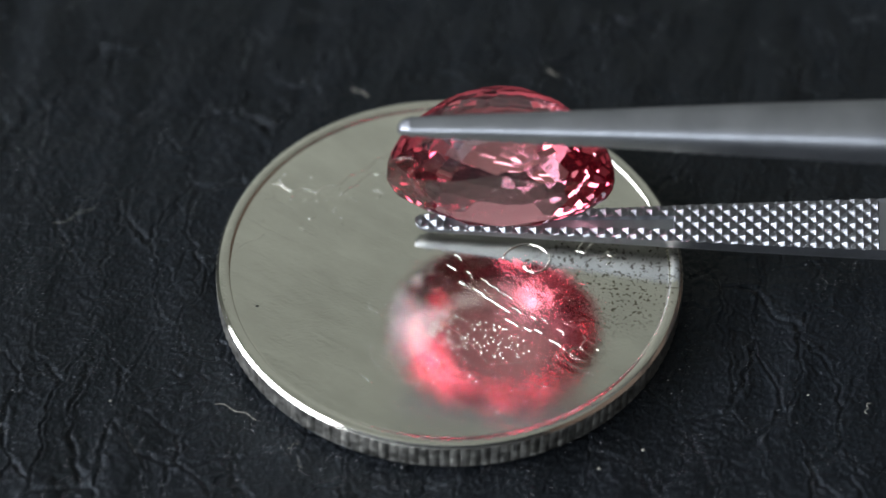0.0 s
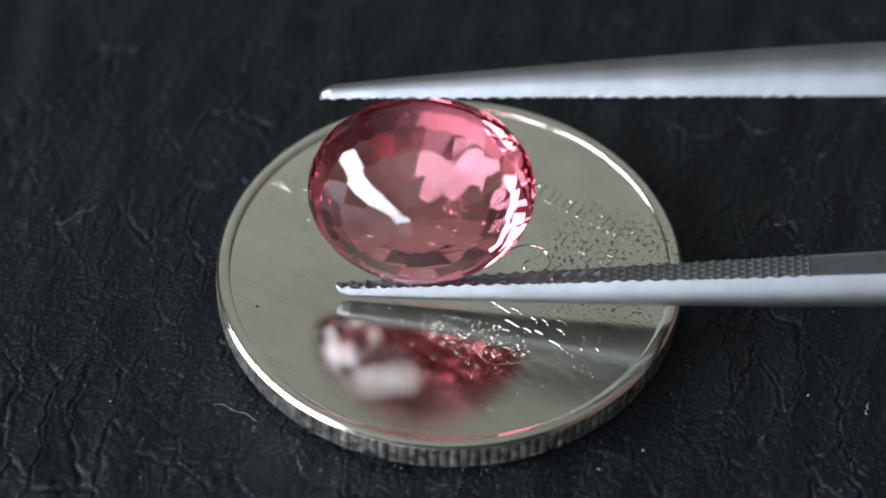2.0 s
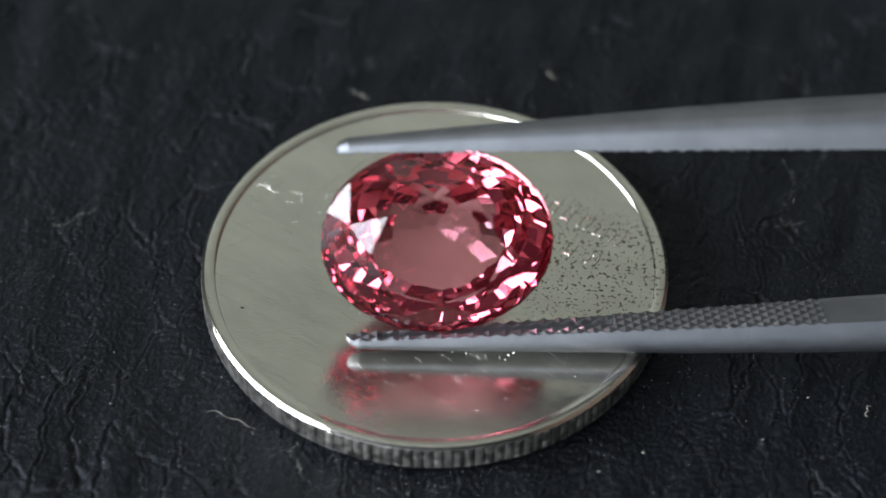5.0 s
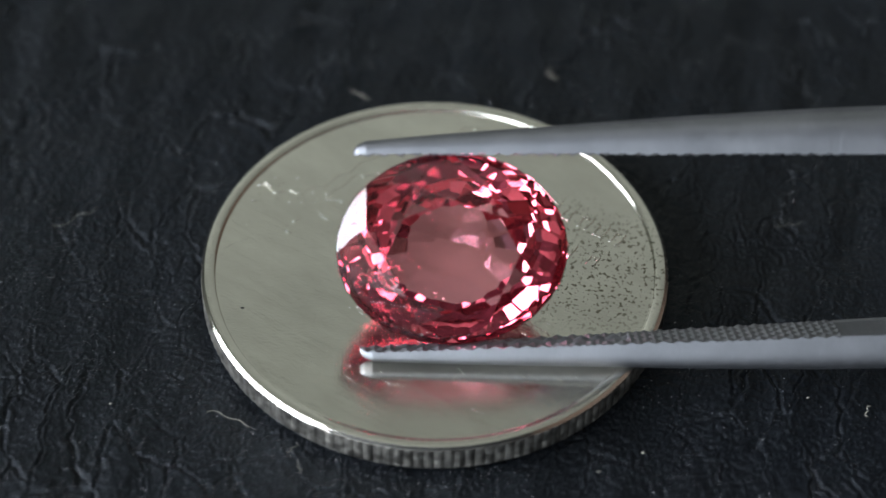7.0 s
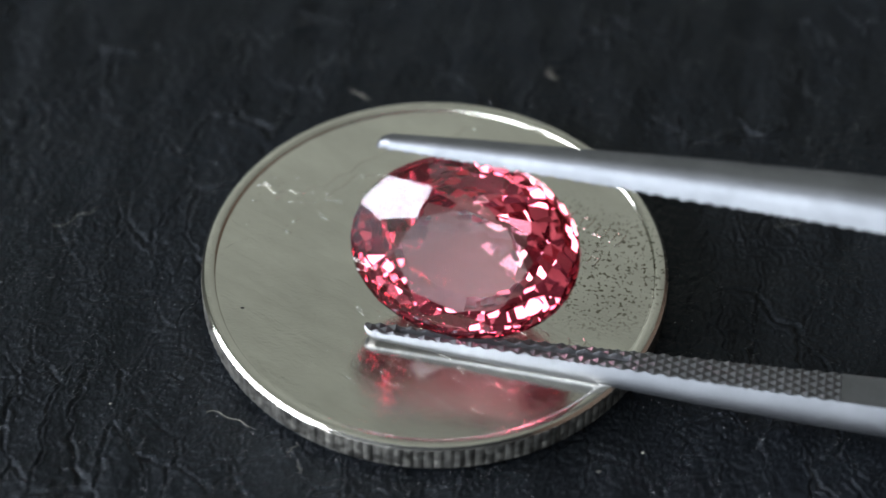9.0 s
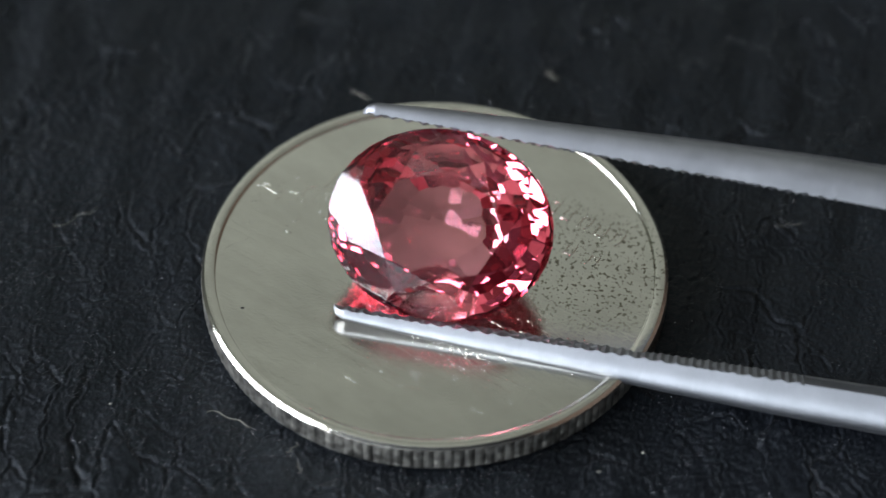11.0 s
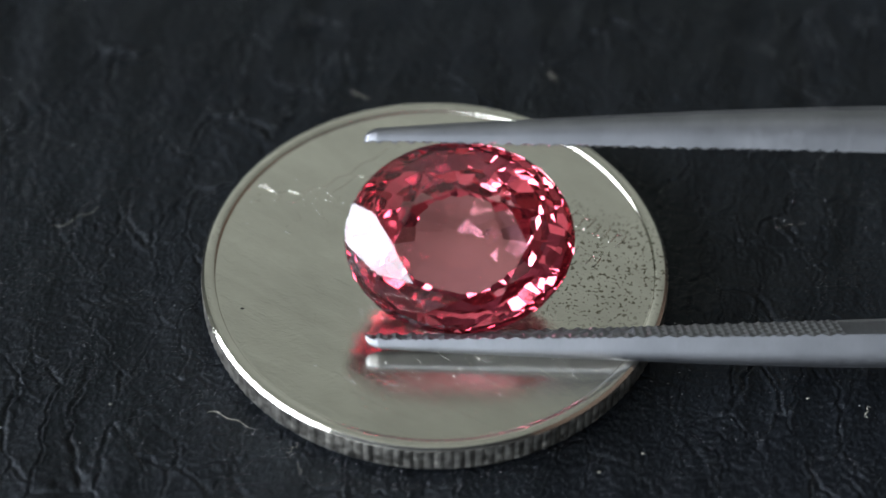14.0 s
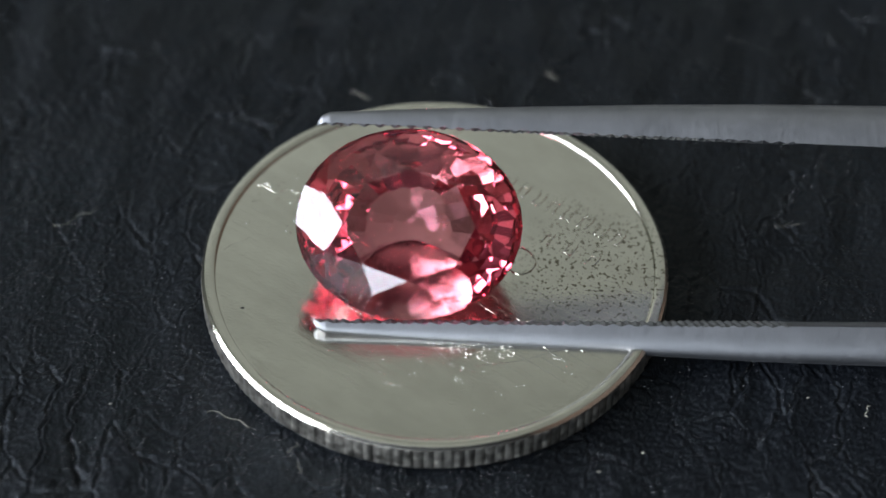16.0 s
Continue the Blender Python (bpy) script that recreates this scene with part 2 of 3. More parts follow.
# ---- coin ----
def coin():
    base = tagged(new("coin"), "worn silver-coloured coin with a reeded edge, lying on leather", "coin")
    reeds, per = 150, 4
    n = reeds * per
    prof = [(9.6, 0.0, 0), (9.86, 0.06, 0), (9.94, 0.15, 0), (10.0, 0.21, 1), (10.0, 1.30, 1), (9.978, 1.318, 0), (9.975, 1.326, 0), (9.872, 1.429, 0),
            (9.864, 1.438, 0), (9.85, 1.447, 0), (9.81, 1.456, 0), (9.76, 1.460, 0), (9.66, 1.459, 0), (9.58, 1.455, 0), (9.52, 1.448, 0), (9.47, 1.435, 0), (9.435, 1.415, 0), (9.412, 1.388, 0),
            (9.397, 1.357, 0), (9.387, 1.338, 0), (9.372, 1.331, 0), (9.345, 1.33, 0), (9.28, 1.33, 0), (9.0, 1.33, 0), (6.0, 1.33, 0), (3.0, 1.33, 0)]
    verts, faces = [(0, 0, 0)], []
    for r, z, reed in prof:
        for k in range(n):
            rr = r - (0.0, 0.018, 0.065, 0.018)[k % per] * reed
            a = 2 * math.pi * k / n
            verts.append((rr * math.cos(a), rr * math.sin(a), z))
    top = len(verts)
    verts.append((0, 0, 1.33))
    for k in range(n):
        j = (k + 1) % n
        faces.append((0, 1 + j, 1 + k))
        for p in range(len(prof) - 1):
            a, b = 1 + p * n, 1 + (p + 1) * n
            faces.append((a + k, a + j, b + j, b + k))
        a = 1 + (len(prof) - 1) * n
        faces.append((a + k, a + j, top))
    body = mesh_object("disc", verts, faces, NICKEL, base, smooth=True)
    body.data.polygons.foreach_set("use_smooth", [f.center.z > 1.433 * MM or (f.center.z > 1.327 * MM and f.normal.z > 0.9) for f in body.data.polygons])
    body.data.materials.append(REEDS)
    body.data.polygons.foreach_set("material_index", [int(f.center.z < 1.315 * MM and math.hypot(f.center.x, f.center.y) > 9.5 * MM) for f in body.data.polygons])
    return base


COIN = coin()
FIELD = 1.328


def tube(points, r, sides=6, flat=1.0):
    """Vertices and faces of a thin round rod along points, tapered at its ends."""
    verts, faces = [], []
    pts = [Vector(p) for p in points]
    n = len(pts)
    for i, p in enumerate(pts):
        d = (pts[min(i + 1, n - 1)] - pts[max(i - 1, 0)]).normalized()
        u = d.cross(Vector((0, 0, 1)))
        u = u.normalized() if u.length > 1e-6 else Vector((1, 0, 0))
        v = u.cross(d)
        rr = r * (0.35 if i in (0, n - 1) else 1.0)
        for k in range(sides):
            a = 2 * math.pi * k / sides
            verts.append(tuple(p + u * (rr * math.cos(a)) + v * (rr * flat * math.sin(a))))
    for i in range(n - 1):
        for k in range(sides):
            j = (k + 1) % sides
            faces.append((i * sides + k, i * sides + j, (i + 1) * sides + j, (i + 1) * sides + k))
    faces.append(tuple(range(sides))[::-1])
    faces.append(tuple((n - 1) * sides + k for k in range(sides)))
    return verts, faces


def ridge(name, points, r=0.05, flat=0.55):
    """A raised line on the coin's field, half sunk in it."""
    v, f = tube([(x, y, FIELD) for x, y in points], r, 8, flat)
    return mesh_object(name, v, f, NICKEL, COIN, smooth=True)


def stroke(a, b, bend=0.0, n=6):
    """Points from a to b with a sideways bow."""
    dx, dy = b[0] - a[0], b[1] - a[1]
    out = []
    for i in range(n):
        u = i / (n - 1)
        k = bend * math.sin(math.pi * u)
        out.append((a[0] + dx * u - dy * k, a[1] + dy * u + dx * k))
    return out


def coin_relief():
    rng = random.Random(11)
    # spiral and ring
    ridge("spiral_relief", [(3.5 + (0.12 + 0.155 * a) * math.cos(a + 2), 0.15 + (0.12 + 0.155 * a) * math.sin(a + 2))
                            for a in np.arange(0, 7.4, 0.22)], 0.06, 1.0)
    # two rows of worn, unreadable inscription, as bars
    for (ax, ay), (bx, by), count, tall in (((2.6, 5.45), (7.9, 1.75), 9, 0.95), ((4.9, 1.65), (6.8, 0.45), 3, 0.8)):
        dx, dy = bx - ax, by - ay
        ln = math.hypot(dx, dy)
        ux, uy = dx / ln, dy / ln
        vx, vy = -uy, ux
        for i in range(count):
            cx, cy = ax + dx * i / (count - 1), ay + dy * i / (count - 1)
            h, w = tall / 2, 0.17

            def at(p, q):
                return (cx + ux * p + vx * q, cy + uy * p + vy * q)
            ridge("inscription_bar", stroke(at(-w, -h), at(-w, h * rng.uniform(0.5, 1)), rng.uniform(-0.1, 0.1)), 0.06, 0.6)
            ridge("inscription_bar", stroke(at(w, -h), at(w, h), rng.uniform(-0.1, 0.1)), 0.06, 0.6)
            if i % 2:
                ridge("inscription_bar", stroke(at(-w, -h), at(w, -h * 0.9), 0.25), 0.06, 0.6)
            else:
                ridge("inscription_bar", stroke(at(-w, h * 0.9), at(w * 0.8, h * 0.5), -0.35), 0.06, 0.6)
    # roof of a building: slanting parallel ridges, its outline and bright short bars
    for i in range(11):
        x, y = 1.3 + 0.42 * i + rng.uniform(-0.1, 0.1), -5.9 + 0.17 * i + rng.uniform(-0.25, 0.25)
        k = rng.uniform(0.5, 1.0)
        ridge("roof_ridge", stroke((x, y), (x + 1.9 * k, y - 1.5 * k), rng.uniform(-0.02, 0.03)), rng.uniform(0.022, 0.036), 0.16)
    ridge("roof_ridge", stroke((-1.25, -2.7), (1.6, -5.55), 0.08, 10), 0.038, 0.14)
    ridge("roof_ridge", stroke((1.6, -5.55), (5.3, -4.6), -0.05, 10), 0.038, 0.14)
    ridge("roof_ridge", stroke((-4.6, -3.9), (-0.8, -6.7), 0.01), 0.028, 0.10)
    ridge("roof_ridge", stroke((-3.6, -3.1), (0.2, -5.85), 0.01), 0.028, 0.10)
    ridge("roof_ridge", stroke((-2.1, -1.2), (-0.6, 0.3), -0.2), 0.03, 0.15)
    for i in range(9):
        u = i / 8
        x, y = 0.0 + 3.9 * u + rng.uniform(-0.25, 0.25), -0.2 - 4.2 * u + rng.uniform(-0.3, 0.3)
        k = rng.uniform(0.3, 0.7)
        ridge("roof_bar", stroke((x, y), (x + k, y - 0.75 * k), 0.05), 0.045, 0.8)
        ridge("roof_bar", stroke((x + 0.3, y + 0.6), (x + 0.35 + k * 0.6, y + 0.2), 0.2), 0.035)
    for x in (5.55, 6.2):
        ridge("roof_finial", [(x + 0.1 * math.sin(a * 2.2), -3.95 - 0.28 * a) for a in np.arange(0, 3.2, 0.3)], 0.04)
    # cloud-like contour lines and crumbs of relief
    ridge("contour_line", [(-7.8 + 6.3 * u, 4.7 + 2.2 * u * u - 0.55 * math.sin(5.0 * u) + 0.13 * math.sin(37 * u)) for u in np.arange(0, 1.01, 0.03)], 0.045, 0.35)
    ridge("contour_line", [(-4.8 + 6.8 * u, 3.9 + 4.3 * u + 0.55 * math.sin(9.0 * u) + 0.1 * math.sin(43 * u)) for u in np.arange(0, 1.01, 0.025)], 0.045, 0.4)
    ridge("contour_line", [(-9.1 + 1.3 * u, 0.8 + 1.1 * u + 0.12 * math.sin(7 * u)) for u in np.arange(0, 1.01, 0.12)], 0.03, 0.15)
    for i in range(26):
        x, y, a = rng.gauss(-6.0, 1.3), rng.gauss(3.6, 0.8), rng.uniform(0.2, 2.6)
        k = rng.uniform(0.15, 0.6)
        ridge("contour_line", stroke((x, y), (x + k * math.cos(a), y + k * math.sin(a)), rng.uniform(-0.5, 0.5)), rng.uniform(0.03, 0.05), 0.2)
    # fine scratches from wear, most of them along one direction
    verts, faces = [], []
    for i in range(110):
        x, y = rng.gauss(0.3, 3.2), rng.gauss(-4.6, 1.7)
        if math.hypot(x, y) > 8.2:
            continue
        a, k = radians(-41 + rng.gauss(0, 5) if rng.random() < 0.8 else rng.uniform(0, 180)), rng.uniform(0.3, 1.5)
        pts = [(px, py, FIELD + 0.001) for px, py in stroke((x, y), (x + k * math.cos(a), y + k * math.sin(a)), rng.uniform(-0.04, 0.04), 4)]
        v, f = tube(pts, rng.uniform(0.006, 0.014), 6, 0.24)
        faces.extend(tuple(len(verts) + j for j in q) for q in f)
        verts.extend(v)
    mesh_object("scratch_wear", verts, faces, NICKEL, COIN, smooth=True)
    # stippled ground of the picture
    bm = bmesh.new()
    for i in range(340):
        a, q = rng.uniform(0, 6.283), math.sqrt(rng.random())
        x, y = 1.1 + 2.3 * q * math.cos(a), -4.0 + 0.95 * q * math.sin(a) - 0.7 * q * math.cos(a)
        r = 0.014 + 0.045 * rng.random() ** 2
        squash = Matrix.Diagonal((rng.uniform(0.8, 2.0), rng.uniform(0.5, 1.0), 0.55, 1))
        bmesh.ops.create_icosphere(bm, subdivisions=1, radius=r, matrix=pose(x, y, FIELD, 0, 0, rng.uniform(0, 180)) @ squash)
    part("stipple", bm, NICKEL, COIN, smooth=True)


coin_relief()
bm = bmesh.new()
bmesh.ops.create_icosphere(bm, subdivisions=2, radius=0.07, matrix=pose(-8.12, -2.45, FIELD) @ Matrix.Diagonal((1.3, 0.8, 0.25, 1)))
part("dirt_fleck", bm, DIRT, COIN, "tiny dark dirt fleck")


# ---- gem ----
def gem():
    """An oval mixed cut: octagonal table, brilliant crown, domed pavilion in chequered tiers."""
    bm = bmesh.new()
    bmesh.ops.create_cube(bm, size=12)
    ax, ay, depth, table, crown, half = 4.72, 3.99, 3.85, 0.58, 1.12, 0.14

    def cut(n, p):
        # plane in round space (radius 1 across, millimetres down), stretched to the oval
        no = Vector((n[0] / ax, n[1] / ay, n[2])).normalized()
        co = Vector((p[0] * ax, p[1] * ay, p[2]))
        geom = bm.verts[:] + bm.edges[:] + bm.faces[:]
        cutted = bmesh.ops.bisect_plane(bm, geom=geom, plane_co=co, plane_no=no, clear_outer=True, dist=1e-5)
        edges = [e for e in cutted["geom_cut"] if isinstance(e, bmesh.types.BMEdge)]
        if len(edges) > 2:
            bmesh.ops.contextual_create(bm, geom=edges)

    def sloped(a, r0, z0, r1, z1):
        # plane that falls outward from (r1, z1) to (r0, z0) along the azimuth a
        dr, dz = r0 - r1, z1 - z0
        c, s = math.cos(a), math.sin(a)
        cut((dz * c, dz * s, dr), (r0 * c, r0 * s, z0))

    cut((0, 0, 1), (0, 0, crown))
    for k in range(32):
        a = 2 * math.pi * (k + 0.5) / 32
        cut((math.cos(a), math.sin(a), 0), (math.cos(a), math.sin(a), 0))
    for k in range(8):
        sloped(math.pi * k / 4, 1.0, half, table, crown)
    for k in range(16):
        sloped(math.pi * (k + 0.5) / 8, 0.985, half, 0.735, half + 0.25 * 3.04)
    for k in range(8):
        sloped(math.pi * (k + 0.5) / 4, 0.80, crown - 0.371, table * math.cos(math.pi / 8), crown)
    q = 2.6
    rng = random.Random(9)
    for row, (lat, num) in enumerate(((6, 44), (17, 44), (29, 28), (41, 28), (53, 20), (66, 16), (80, 10))):
        for k in range(num):
            a = 2 * math.pi * (k + 0.5 * (row % 2) + rng.uniform(-0.16, 0.16)) / num
            la = radians(lat + rng.uniform(-1.6, 1.6))
            c, d = math.cos(la), math.sin(la)
            h = (c ** q + d ** q) ** (1 / q) * (1 + rng.uniform(0, 0.003))
            cut((c * math.cos(a), c * math.sin(a), -d / depth), (h * c * math.cos(a), h * c * math.sin(a), -half - depth * h * d))
    base = tagged(new("gemstone"), "transparent pink-red oval faceted gemstone gripped by tweezers", "gemstone")
    bmesh.ops.recalc_face_normals(bm, faces=bm.faces)
    shells = {"table_facet": [], "crown": [], "girdle": [], "pavilion": []}
    for f in bm.faces:
        n = f.normal
        shells["table_facet" if n.z > 0.99 else "girdle" if abs(n.z) < 0.02 else "crown" if n.z > 0 else "pavilion"].append(f)
    for name, fs in shells.items():
        index, verts = {}, []
        for f in fs:
            for v in f.verts:
                if v not in index:
                    index[v] = len(verts)
                    verts.append(tuple(v.co))
        mesh_object(name, verts, [tuple(index[v] for v in f.verts) for f in fs], GEM, base)
    bm.free()
    rng = random.Random(4)
    bm = bmesh.new()
    for i in range(26):
        r, a = rng.uniform(0.03, 0.11), 2.4 * i
        m = pose(1.35 + 0.26 * math.cos(a) + rng.gauss(0, 0.09), 0.1 + 0.24 * math.sin(a) + rng.gauss(0, 0.09), -1.6 + rng.gauss(0, 0.1), rng.uniform(0, 90), rng.uniform(0, 90)) @ Matrix.Diagonal((1.2, 0.7, 0.5, 1))
        bmesh.ops.create_icosphere(bm, subdivisions=1, radius=r, matrix=m)
    part("inclusion", bm, SILK, base, "tiny white crystal inclusion inside the gem")
    return base


GEMSTONE = gem()


# ---- tweezers ----
def lerp(table, x):
    for (xa, a), (xb, b) in zip(table, table[1:]):
        if x <= xb:
            u = max(0.0, (x - xa) / (xb - xa))
            return a + (b - a) * u
    return table[-1][1]


WIDTH = ((-3.9, 0.30), (-3.75, 0.58), (-3.4, 0.76), (0, 1.05), (5, 1.48), (10, 1.96), (15, 2.38), (21, 2.85), (40, 4.7), (70, 7.6), (105, 8.4), (118, 7.6))
THICK = ((-3.9, 0.20), (-3.75, 0.42), (-3.4, 0.58), (0, 0.84), (5, 1.15), (10, 1.45), (15, 1.68), (21, 1.85), (40, 1.8), (70, 1.5), (118, 1.2))
GAP = ((-4, 4.03), (0, 3.97), (20, 3.62), (30, 3.6), (45, 4.2), (65, 4.3), (90, 2.6), (108, 0.6), (118, 0.05))
KNURL_END = 15.85


def tri(v):
    v = v % 1.0
    return 1 - abs(2 * v - 1)


def arm(parent, side):
    """One tweezer arm, inner face towards the other; knurled to KNURL_END with a short centre slot."""
    xs = list(np.arange(-3.9, KNURL_END + 0.3, 0.045)) + [16.4, 17, 18.5, 20, 22, 25, 28, 32, 36, 40, 45, 50, 55, 60, 65, 70, 78, 86, 94, 102, 108, 113, 118]
    nin, nout = 27, 28
    inner, outer = [], []
    for x in xs:
        w, t, g = lerp(WIDTH, x) / 2, lerp(THICK, x), lerp(GAP, x)
        for i in range(nin):
            z = w * (2 * i / (nin - 1) - 1)
            rim = max(0.0, abs(z) / w - 0.86) / 0.14
            if x < KNURL_END:
                h = min(tri(x / 0.66 + z / 0.60), tri(x / 0.66 - z / 0.60))
                y = g + 0.15 * (1 - h) * min(1, (x + 3.9) / 0.4) * (1 - 0.25 * rim)
                if abs(z) < 0.30 * w + 0.04 and -2.6 < x < 7.2:
                    y = g + 0.30
            else:
                y = g + 0.16 * (1 - 0.7 * rim)
            y = min(y + 0.06 * rim, g + t * 0.6)
            inner.append((x, side * y, side * z))
        lip = [abs(inner[-1][1]), abs(inner[-nin][1])]
        for i in range(nout + 1):
            a = math.pi * i / nout
            c, d = math.cos(a), math.sin(a)
            low = lip[0] if c > 0 else lip[1]
            flat = g + 0.16 if x > -3.4 else low
            low = flat + (low - flat) * max(0.0, 1 - 5 * d)
            outer.append((x, side * (low + (g + t - low) * abs(d) ** 0.62), side * w * math.copysign(abs(c) ** 0.50, c)))

    def skin(m):
        return [(r * m + k, r * m + k + 1, (r + 1) * m + k + 1, (r + 1) * m + k) for r in range(len(xs) - 1) for k in range(m - 1)]
    m = nout + 1
    shell = mesh_object("arm", outer, skin(m) + [tuple(range(m)), tuple((len(xs) - 1) * m + k for k in range(m))], STEEL, parent, smooth=True)
    face = mesh_object("jaw_face", inner, skin(nin), STEEL, shell, label="knurled steel jaw face with a centre slot")
    for ob, out in ((shell, 1), (face, -1)):
        bm2 = bmesh.new()
        bm2.from_mesh(ob.data)
        bmesh.ops.recalc_face_normals(bm2, faces=bm2.faces)
        mid = [f for f in bm2.faces if len(f.verts) == 4 and abs(f.normal.y) > 0.7]
        if sum(f.normal.y * side * out for f in mid) < 0:
            bmesh.ops.reverse_faces(bm2, faces=bm2.faces)
        bm2.to_mesh(ob.data)
        bm2.free()
    return shell


def tweezers():
    base = tagged(new("tweezers"), "satin steel gem tweezers with knurled inner jaws", "tweezers")
    arm(base, -1)
    arm(base, 1)
    bm = bmesh.new()
    box(bm, 108, 121, -1.4, 1.4, -3.8, 3.8)
    bmesh.ops.bevel(bm, geom=bm.edges[:], offset=0.5, segments=2, affect="EDGES")
    part("end_joint", bm, STEEL, base)
    return base


TWEEZERS = tweezers()


# ---- lint and dust on the leather ----
def fibre(x, y, length, turn, curl, seed, r=0.022, hook=0.0, label="thin pale curled lint fibre on black leather"):
    rng = random.Random(seed)
    a, pts = radians(turn), []
    px = py = 0.0
    n = 22
    for i in range(n):
        pts.append((px, py, 0.035 + 0.03 * math.sin(i * 0.7 + seed)))
        a -= radians(hook) * math.exp(-i / 2.5) / 3
        a += curl * (math.sin(i * 0.55 + seed) + rng.uniform(-0.5, 0.5))
        px, py = px + math.cos(a) * length / n, py + math.sin(a) * length / n
    v, f = tube(pts, r, 5)
    ob = mesh_object("lint_fibre", v, f, LINT, smooth=True)
    ob.location = (x * MM, y * MM, 0)
    return tagged(ob, label, "lint", "lint on the leather")


EDGE_FIBRE = fibre(-9.75, -6.9, 2.3, 72, 0.16, 3, 0.012, 80, "long pale wavy lint fibre beside the coin")
fibre(-17.5, 3.5, 2.5, 12, 0.25, 5, 0.009)
fibre(17.3, -7.4, 0.9, 80, 0.45, 8, 0.016)
fibre(4.6, 13.4, 0.8, -50, 0.1, 2, 0.016)
fibre(-4.5, 12.1, 1.1, -8, 0.15, 4, 0.014)
fibre(-6.6, -9.2, 0.9, -10, 0.5, 6, 0.008)
fibre(-6.2, -9.75, 0.8, -8, 0.5, 9, 0.007)
fibre(14.4, 3.4, 1.5, 0, 0.25, 12, 0.007)


def dust():
    """Loose pale specks, more of them near the front."""
    rng = np.random.RandomState(21)
    n = 5200
    x, y = rng.uniform(-21, 21, n), 18 - 31 * rng.rand(n) ** 0.62
    r = 0.006 + 0.022 * rng.rand(n) ** 9
    a, q = rng.uniform(3.4, 5.0, 70), 10.1 + np.abs(rng.normal(0, 0.6, 70))
    x, y = np.concatenate((x, q * np.cos(a) - 0.3)), np.concatenate((y, q * np.sin(a)))
    r = np.concatenate((r, rng.uniform(0.008, 0.022, 70)))
    # finer dust along the creases, its pale colour also standing in for light on their edges
    cx, cy = rng.uniform(-21, 21, 60000), rng.uniform(-13, 19, 60000)
    along_crease = crease_edges(cx, cy)[2] < 0.11 + 0.05 * rng.rand(60000)
    x, y, r = np.concatenate((x, cx[along_crease])), np.concatenate((y, cy[along_crease])), np.concatenate((r, 0.005 + 0.011 * rng.rand(along_crease.sum()) ** 3))
    keep = np.hypot(x + 0.3, y) > 10.05
    tpl = np.array(((1, 0, 0), (-1, 0, 0), (0, 1, 0), (0, -1, 0), (0, 0, 1), (0, 0, -1)), float)
    tri8 = ((0, 2, 4), (2, 1, 4), (1, 3, 4), (3, 0, 4), (2, 0, 5), (1, 2, 5), (3, 1, 5), (0, 3, 5))
    verts, faces = [], []
    for cx, cy, cr in zip(x[keep], y[keep], r[keep]):
        base = len(verts)
        t = tpl * rng.uniform(0.6, 1.5, (6, 1)) * cr + (cx, cy, -0.01)
        verts.extend(map(tuple, t))
        faces.extend(tuple(base + i for i in f) for f in tri8)
    return tagged(mesh_object("dust", verts, faces, DUST), "scattered pale dust specks on leather", "dust", kind="stuff")


dust()
for x, y, r in ((7.93, -9.22, 0.06), (6.09, -10.18, 0.055), (-14.04, -6.64, 0.05), (14.95, -6.33, 0.05)):
    bm = bmesh.new()
    bmesh.ops.create_icosphere(bm, subdivisions=2, radius=r, matrix=Matrix.Diagonal((1.2, 0.8, 0.6, 1)))
    for v in bm.verts:
        v.co *= 1 + 0.25 * noise.noise(v.co * 40)
    crumb = part("dust_crumb", bm, LINT)
    crumb.location = (x * MM, y * MM, 0.02 * MM)
    tagged(crumb, "small white dust crumb on black leather", "crumb", "crumbs on the leather")


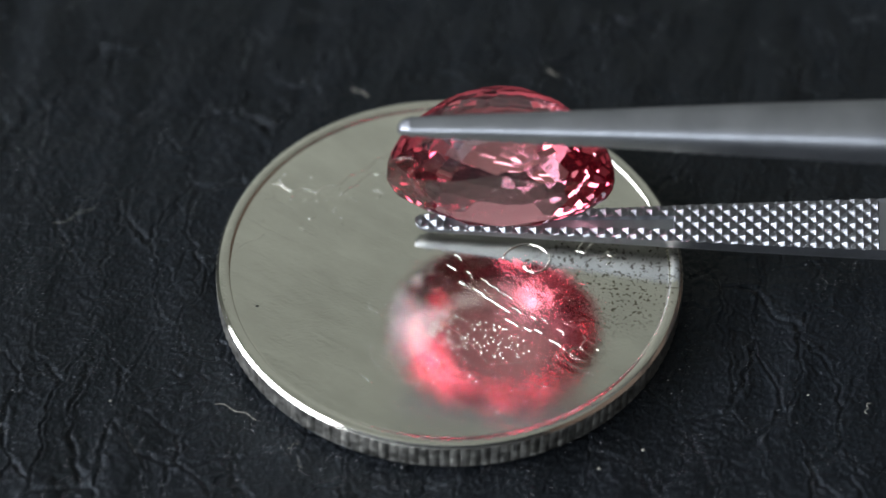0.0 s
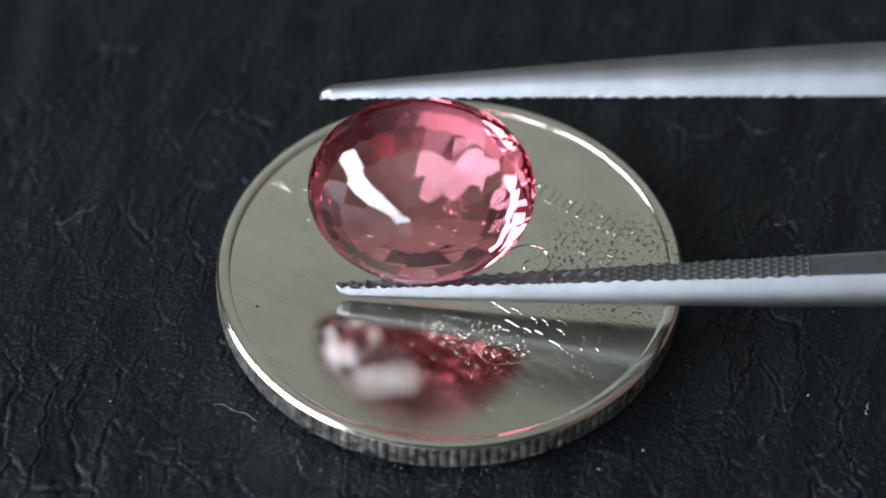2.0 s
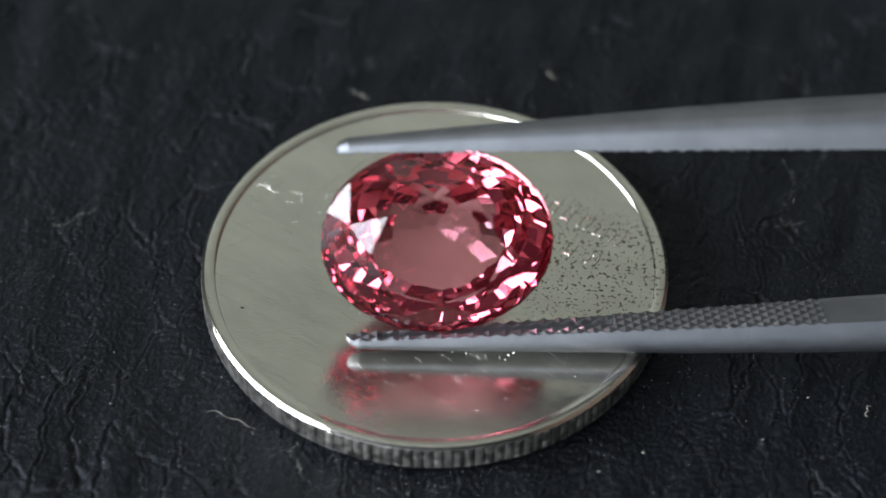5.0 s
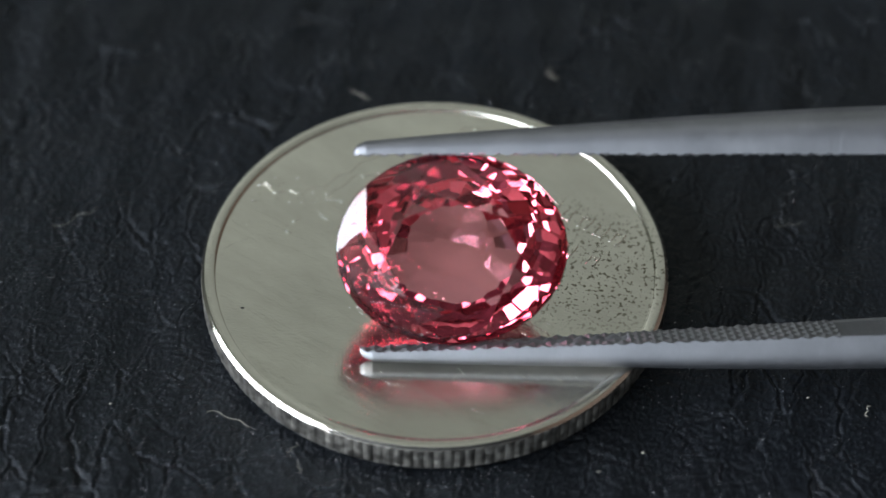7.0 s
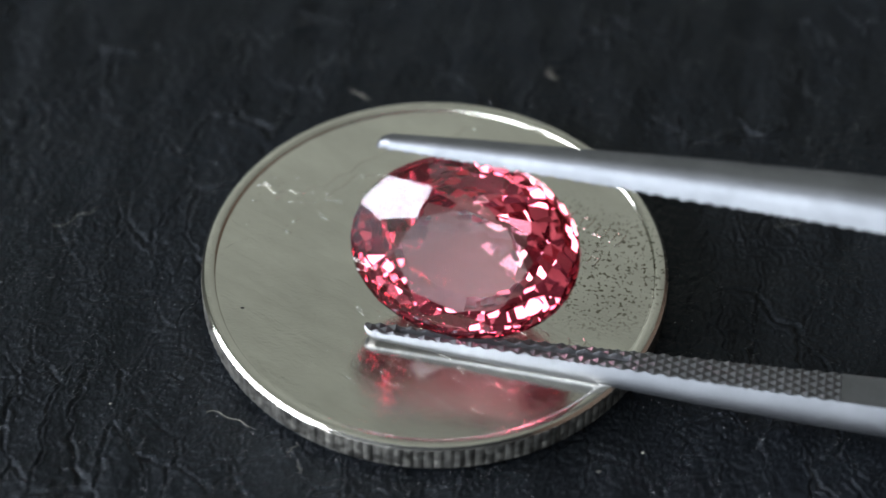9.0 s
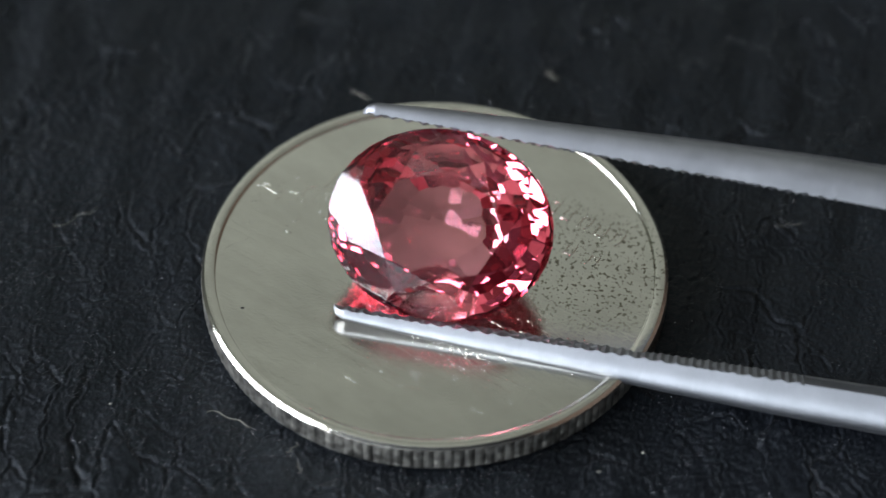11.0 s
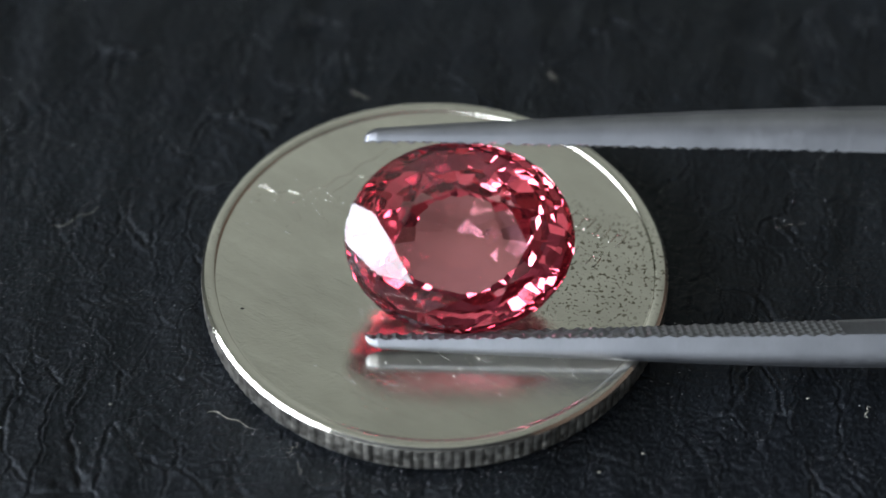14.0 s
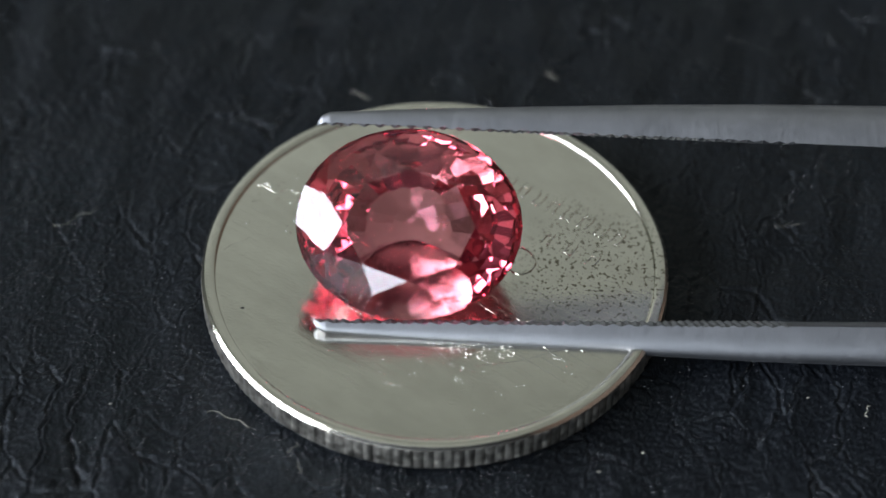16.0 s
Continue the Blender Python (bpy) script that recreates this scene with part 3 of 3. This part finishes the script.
# ---- movement: seconds, place in mm, roll about the jaws, yaw, lean in the view plane ----
GRIP = (
    (0.0, 2.15, 0.20, 6.27, 64.0, -5.2, -0.9),
    (0.2, 1.60, -2.01, 5.56, 82.7, -4.1, 0.2),
    (0.5, 0.40, -0.99, 3.58, 109.9, 0.5, 0.9),
    (0.7, 0.67, -1.51, 2.58, 134.5, -7.9, 2.8),
    (1.0, 2.40, 0.50, 3.97, 157.0, -7.9, 3.5),
    (1.5, -0.12, -4.53, 6.21, 201.1, -7.1, 4.5),
    (2.0, -1.12, -0.42, 6.22, 199.8, -7.0, 1.6),
    (2.5, 1.32, -0.92, 6.19, 204.1, -6.0, 1.8),
    (3.0, -1.07, -0.75, 6.14, 169.7, -4.5, 1.9),
    (3.2, -0.30, -0.24, 5.08, 156.5, -6.8, 2.0),
    (3.5, 0.10, -1.80, 2.82, 124.8, -3.3, 2.1),
    (4.0, -0.43, -2.44, 5.74, 75.5, -2.3, 1.1),
    (4.2, -0.50, -4.17, 6.28, 55.2, -0.3, 2.8),
    (6.3, 0.02, -0.75, 5.50, 13.5, -0.1, 1.2),
    (6.5, 0.14, -1.67, 5.85, 24.0, 0.7, 1.5),
    (7.0, 0.14, -3.00, 5.48, 14.2, 0.9, 1.6),
    (7.5, 0.14, -1.72, 4.80, -15.7, -3.3, 1.2),
    (8.0, 0.57, -1.88, 5.96, 25.7, -1.9, -0.2),
    (8.5, -1.26, -1.13, 5.48, 17.7, -2.3, -3.7),
    (9.0, 0.66, -3.21, 5.71, 26.0, -6.8, -8.0),
    (9.2, 0.78, -2.93, 5.63, 25.0, -6.9, -8.8),
    (11.3, -0.51, -1.08, 4.92, 6.1, -5.7, -10.1),
    (11.5, -0.57, -1.45, 5.18, 10.4, -7.2, -10.4),
    (12.0, -0.38, -3.81, 5.61, 21.9, -4.0, -6.3),
    (12.5, 0.60, -3.06, 5.50, 16.9, -0.1, -1.4),
    (13.0, 0.40, -2.19, 5.38, 10.0, 0.8, 0.7),
    (13.5, 0.38, -2.36, 5.46, 11.5, 1.1, 0.4),
    (14.0, 0.46, -2.37, 5.49, 12.5, 1.1, 0.2),
    (14.5, 0.40, -0.64, 4.49, -10.5, -1.6, 0.7),
    (15.0, 0.26, -2.73, 5.90, 24.4, 0.6, -0.3),
    (15.5, 0.44, -0.70, 4.36, -4.0, 0.1, -0.3),
    (16.0, -1.64, -0.76, 4.62, 3.0, 1.3, -1.4),
)


def grip_pose(x, y, z, roll, yaw, lean):
    return pose(x * MM, y * MM, z * MM) @ pose(0, 0, 0, TILT) @ pose(0, 0, 0, 0, 0, lean) @ pose(0, 0, 0, 0, yaw) @ pose(0, 0, 0, roll)


def motions():
    rows = [(t, grip_pose(*p)) for t, *p in GRIP]
    walk(TWEEZERS, rows)
    walk(GEMSTONE, rows)
    here, there = pose(0.04 * MM, -0.19 * MM, 0.04 * MM, 0.5, 0.6), pose(-0.59 * MM, -0.14 * MM, 0.04 * MM, 0.5, 0.6)
    walk(COIN, [(0.0, here), (2.3, here), (2.4, there), (16.0, there)])
    at, slid = pose(-9.75 * MM, -6.9 * MM, 0), pose(-10.02 * MM, -7.13 * MM, 0)
    walk(EDGE_FIBRE, [(0.0, at), (2.3, at), (2.4, slid), (16.0, slid)])


motions()
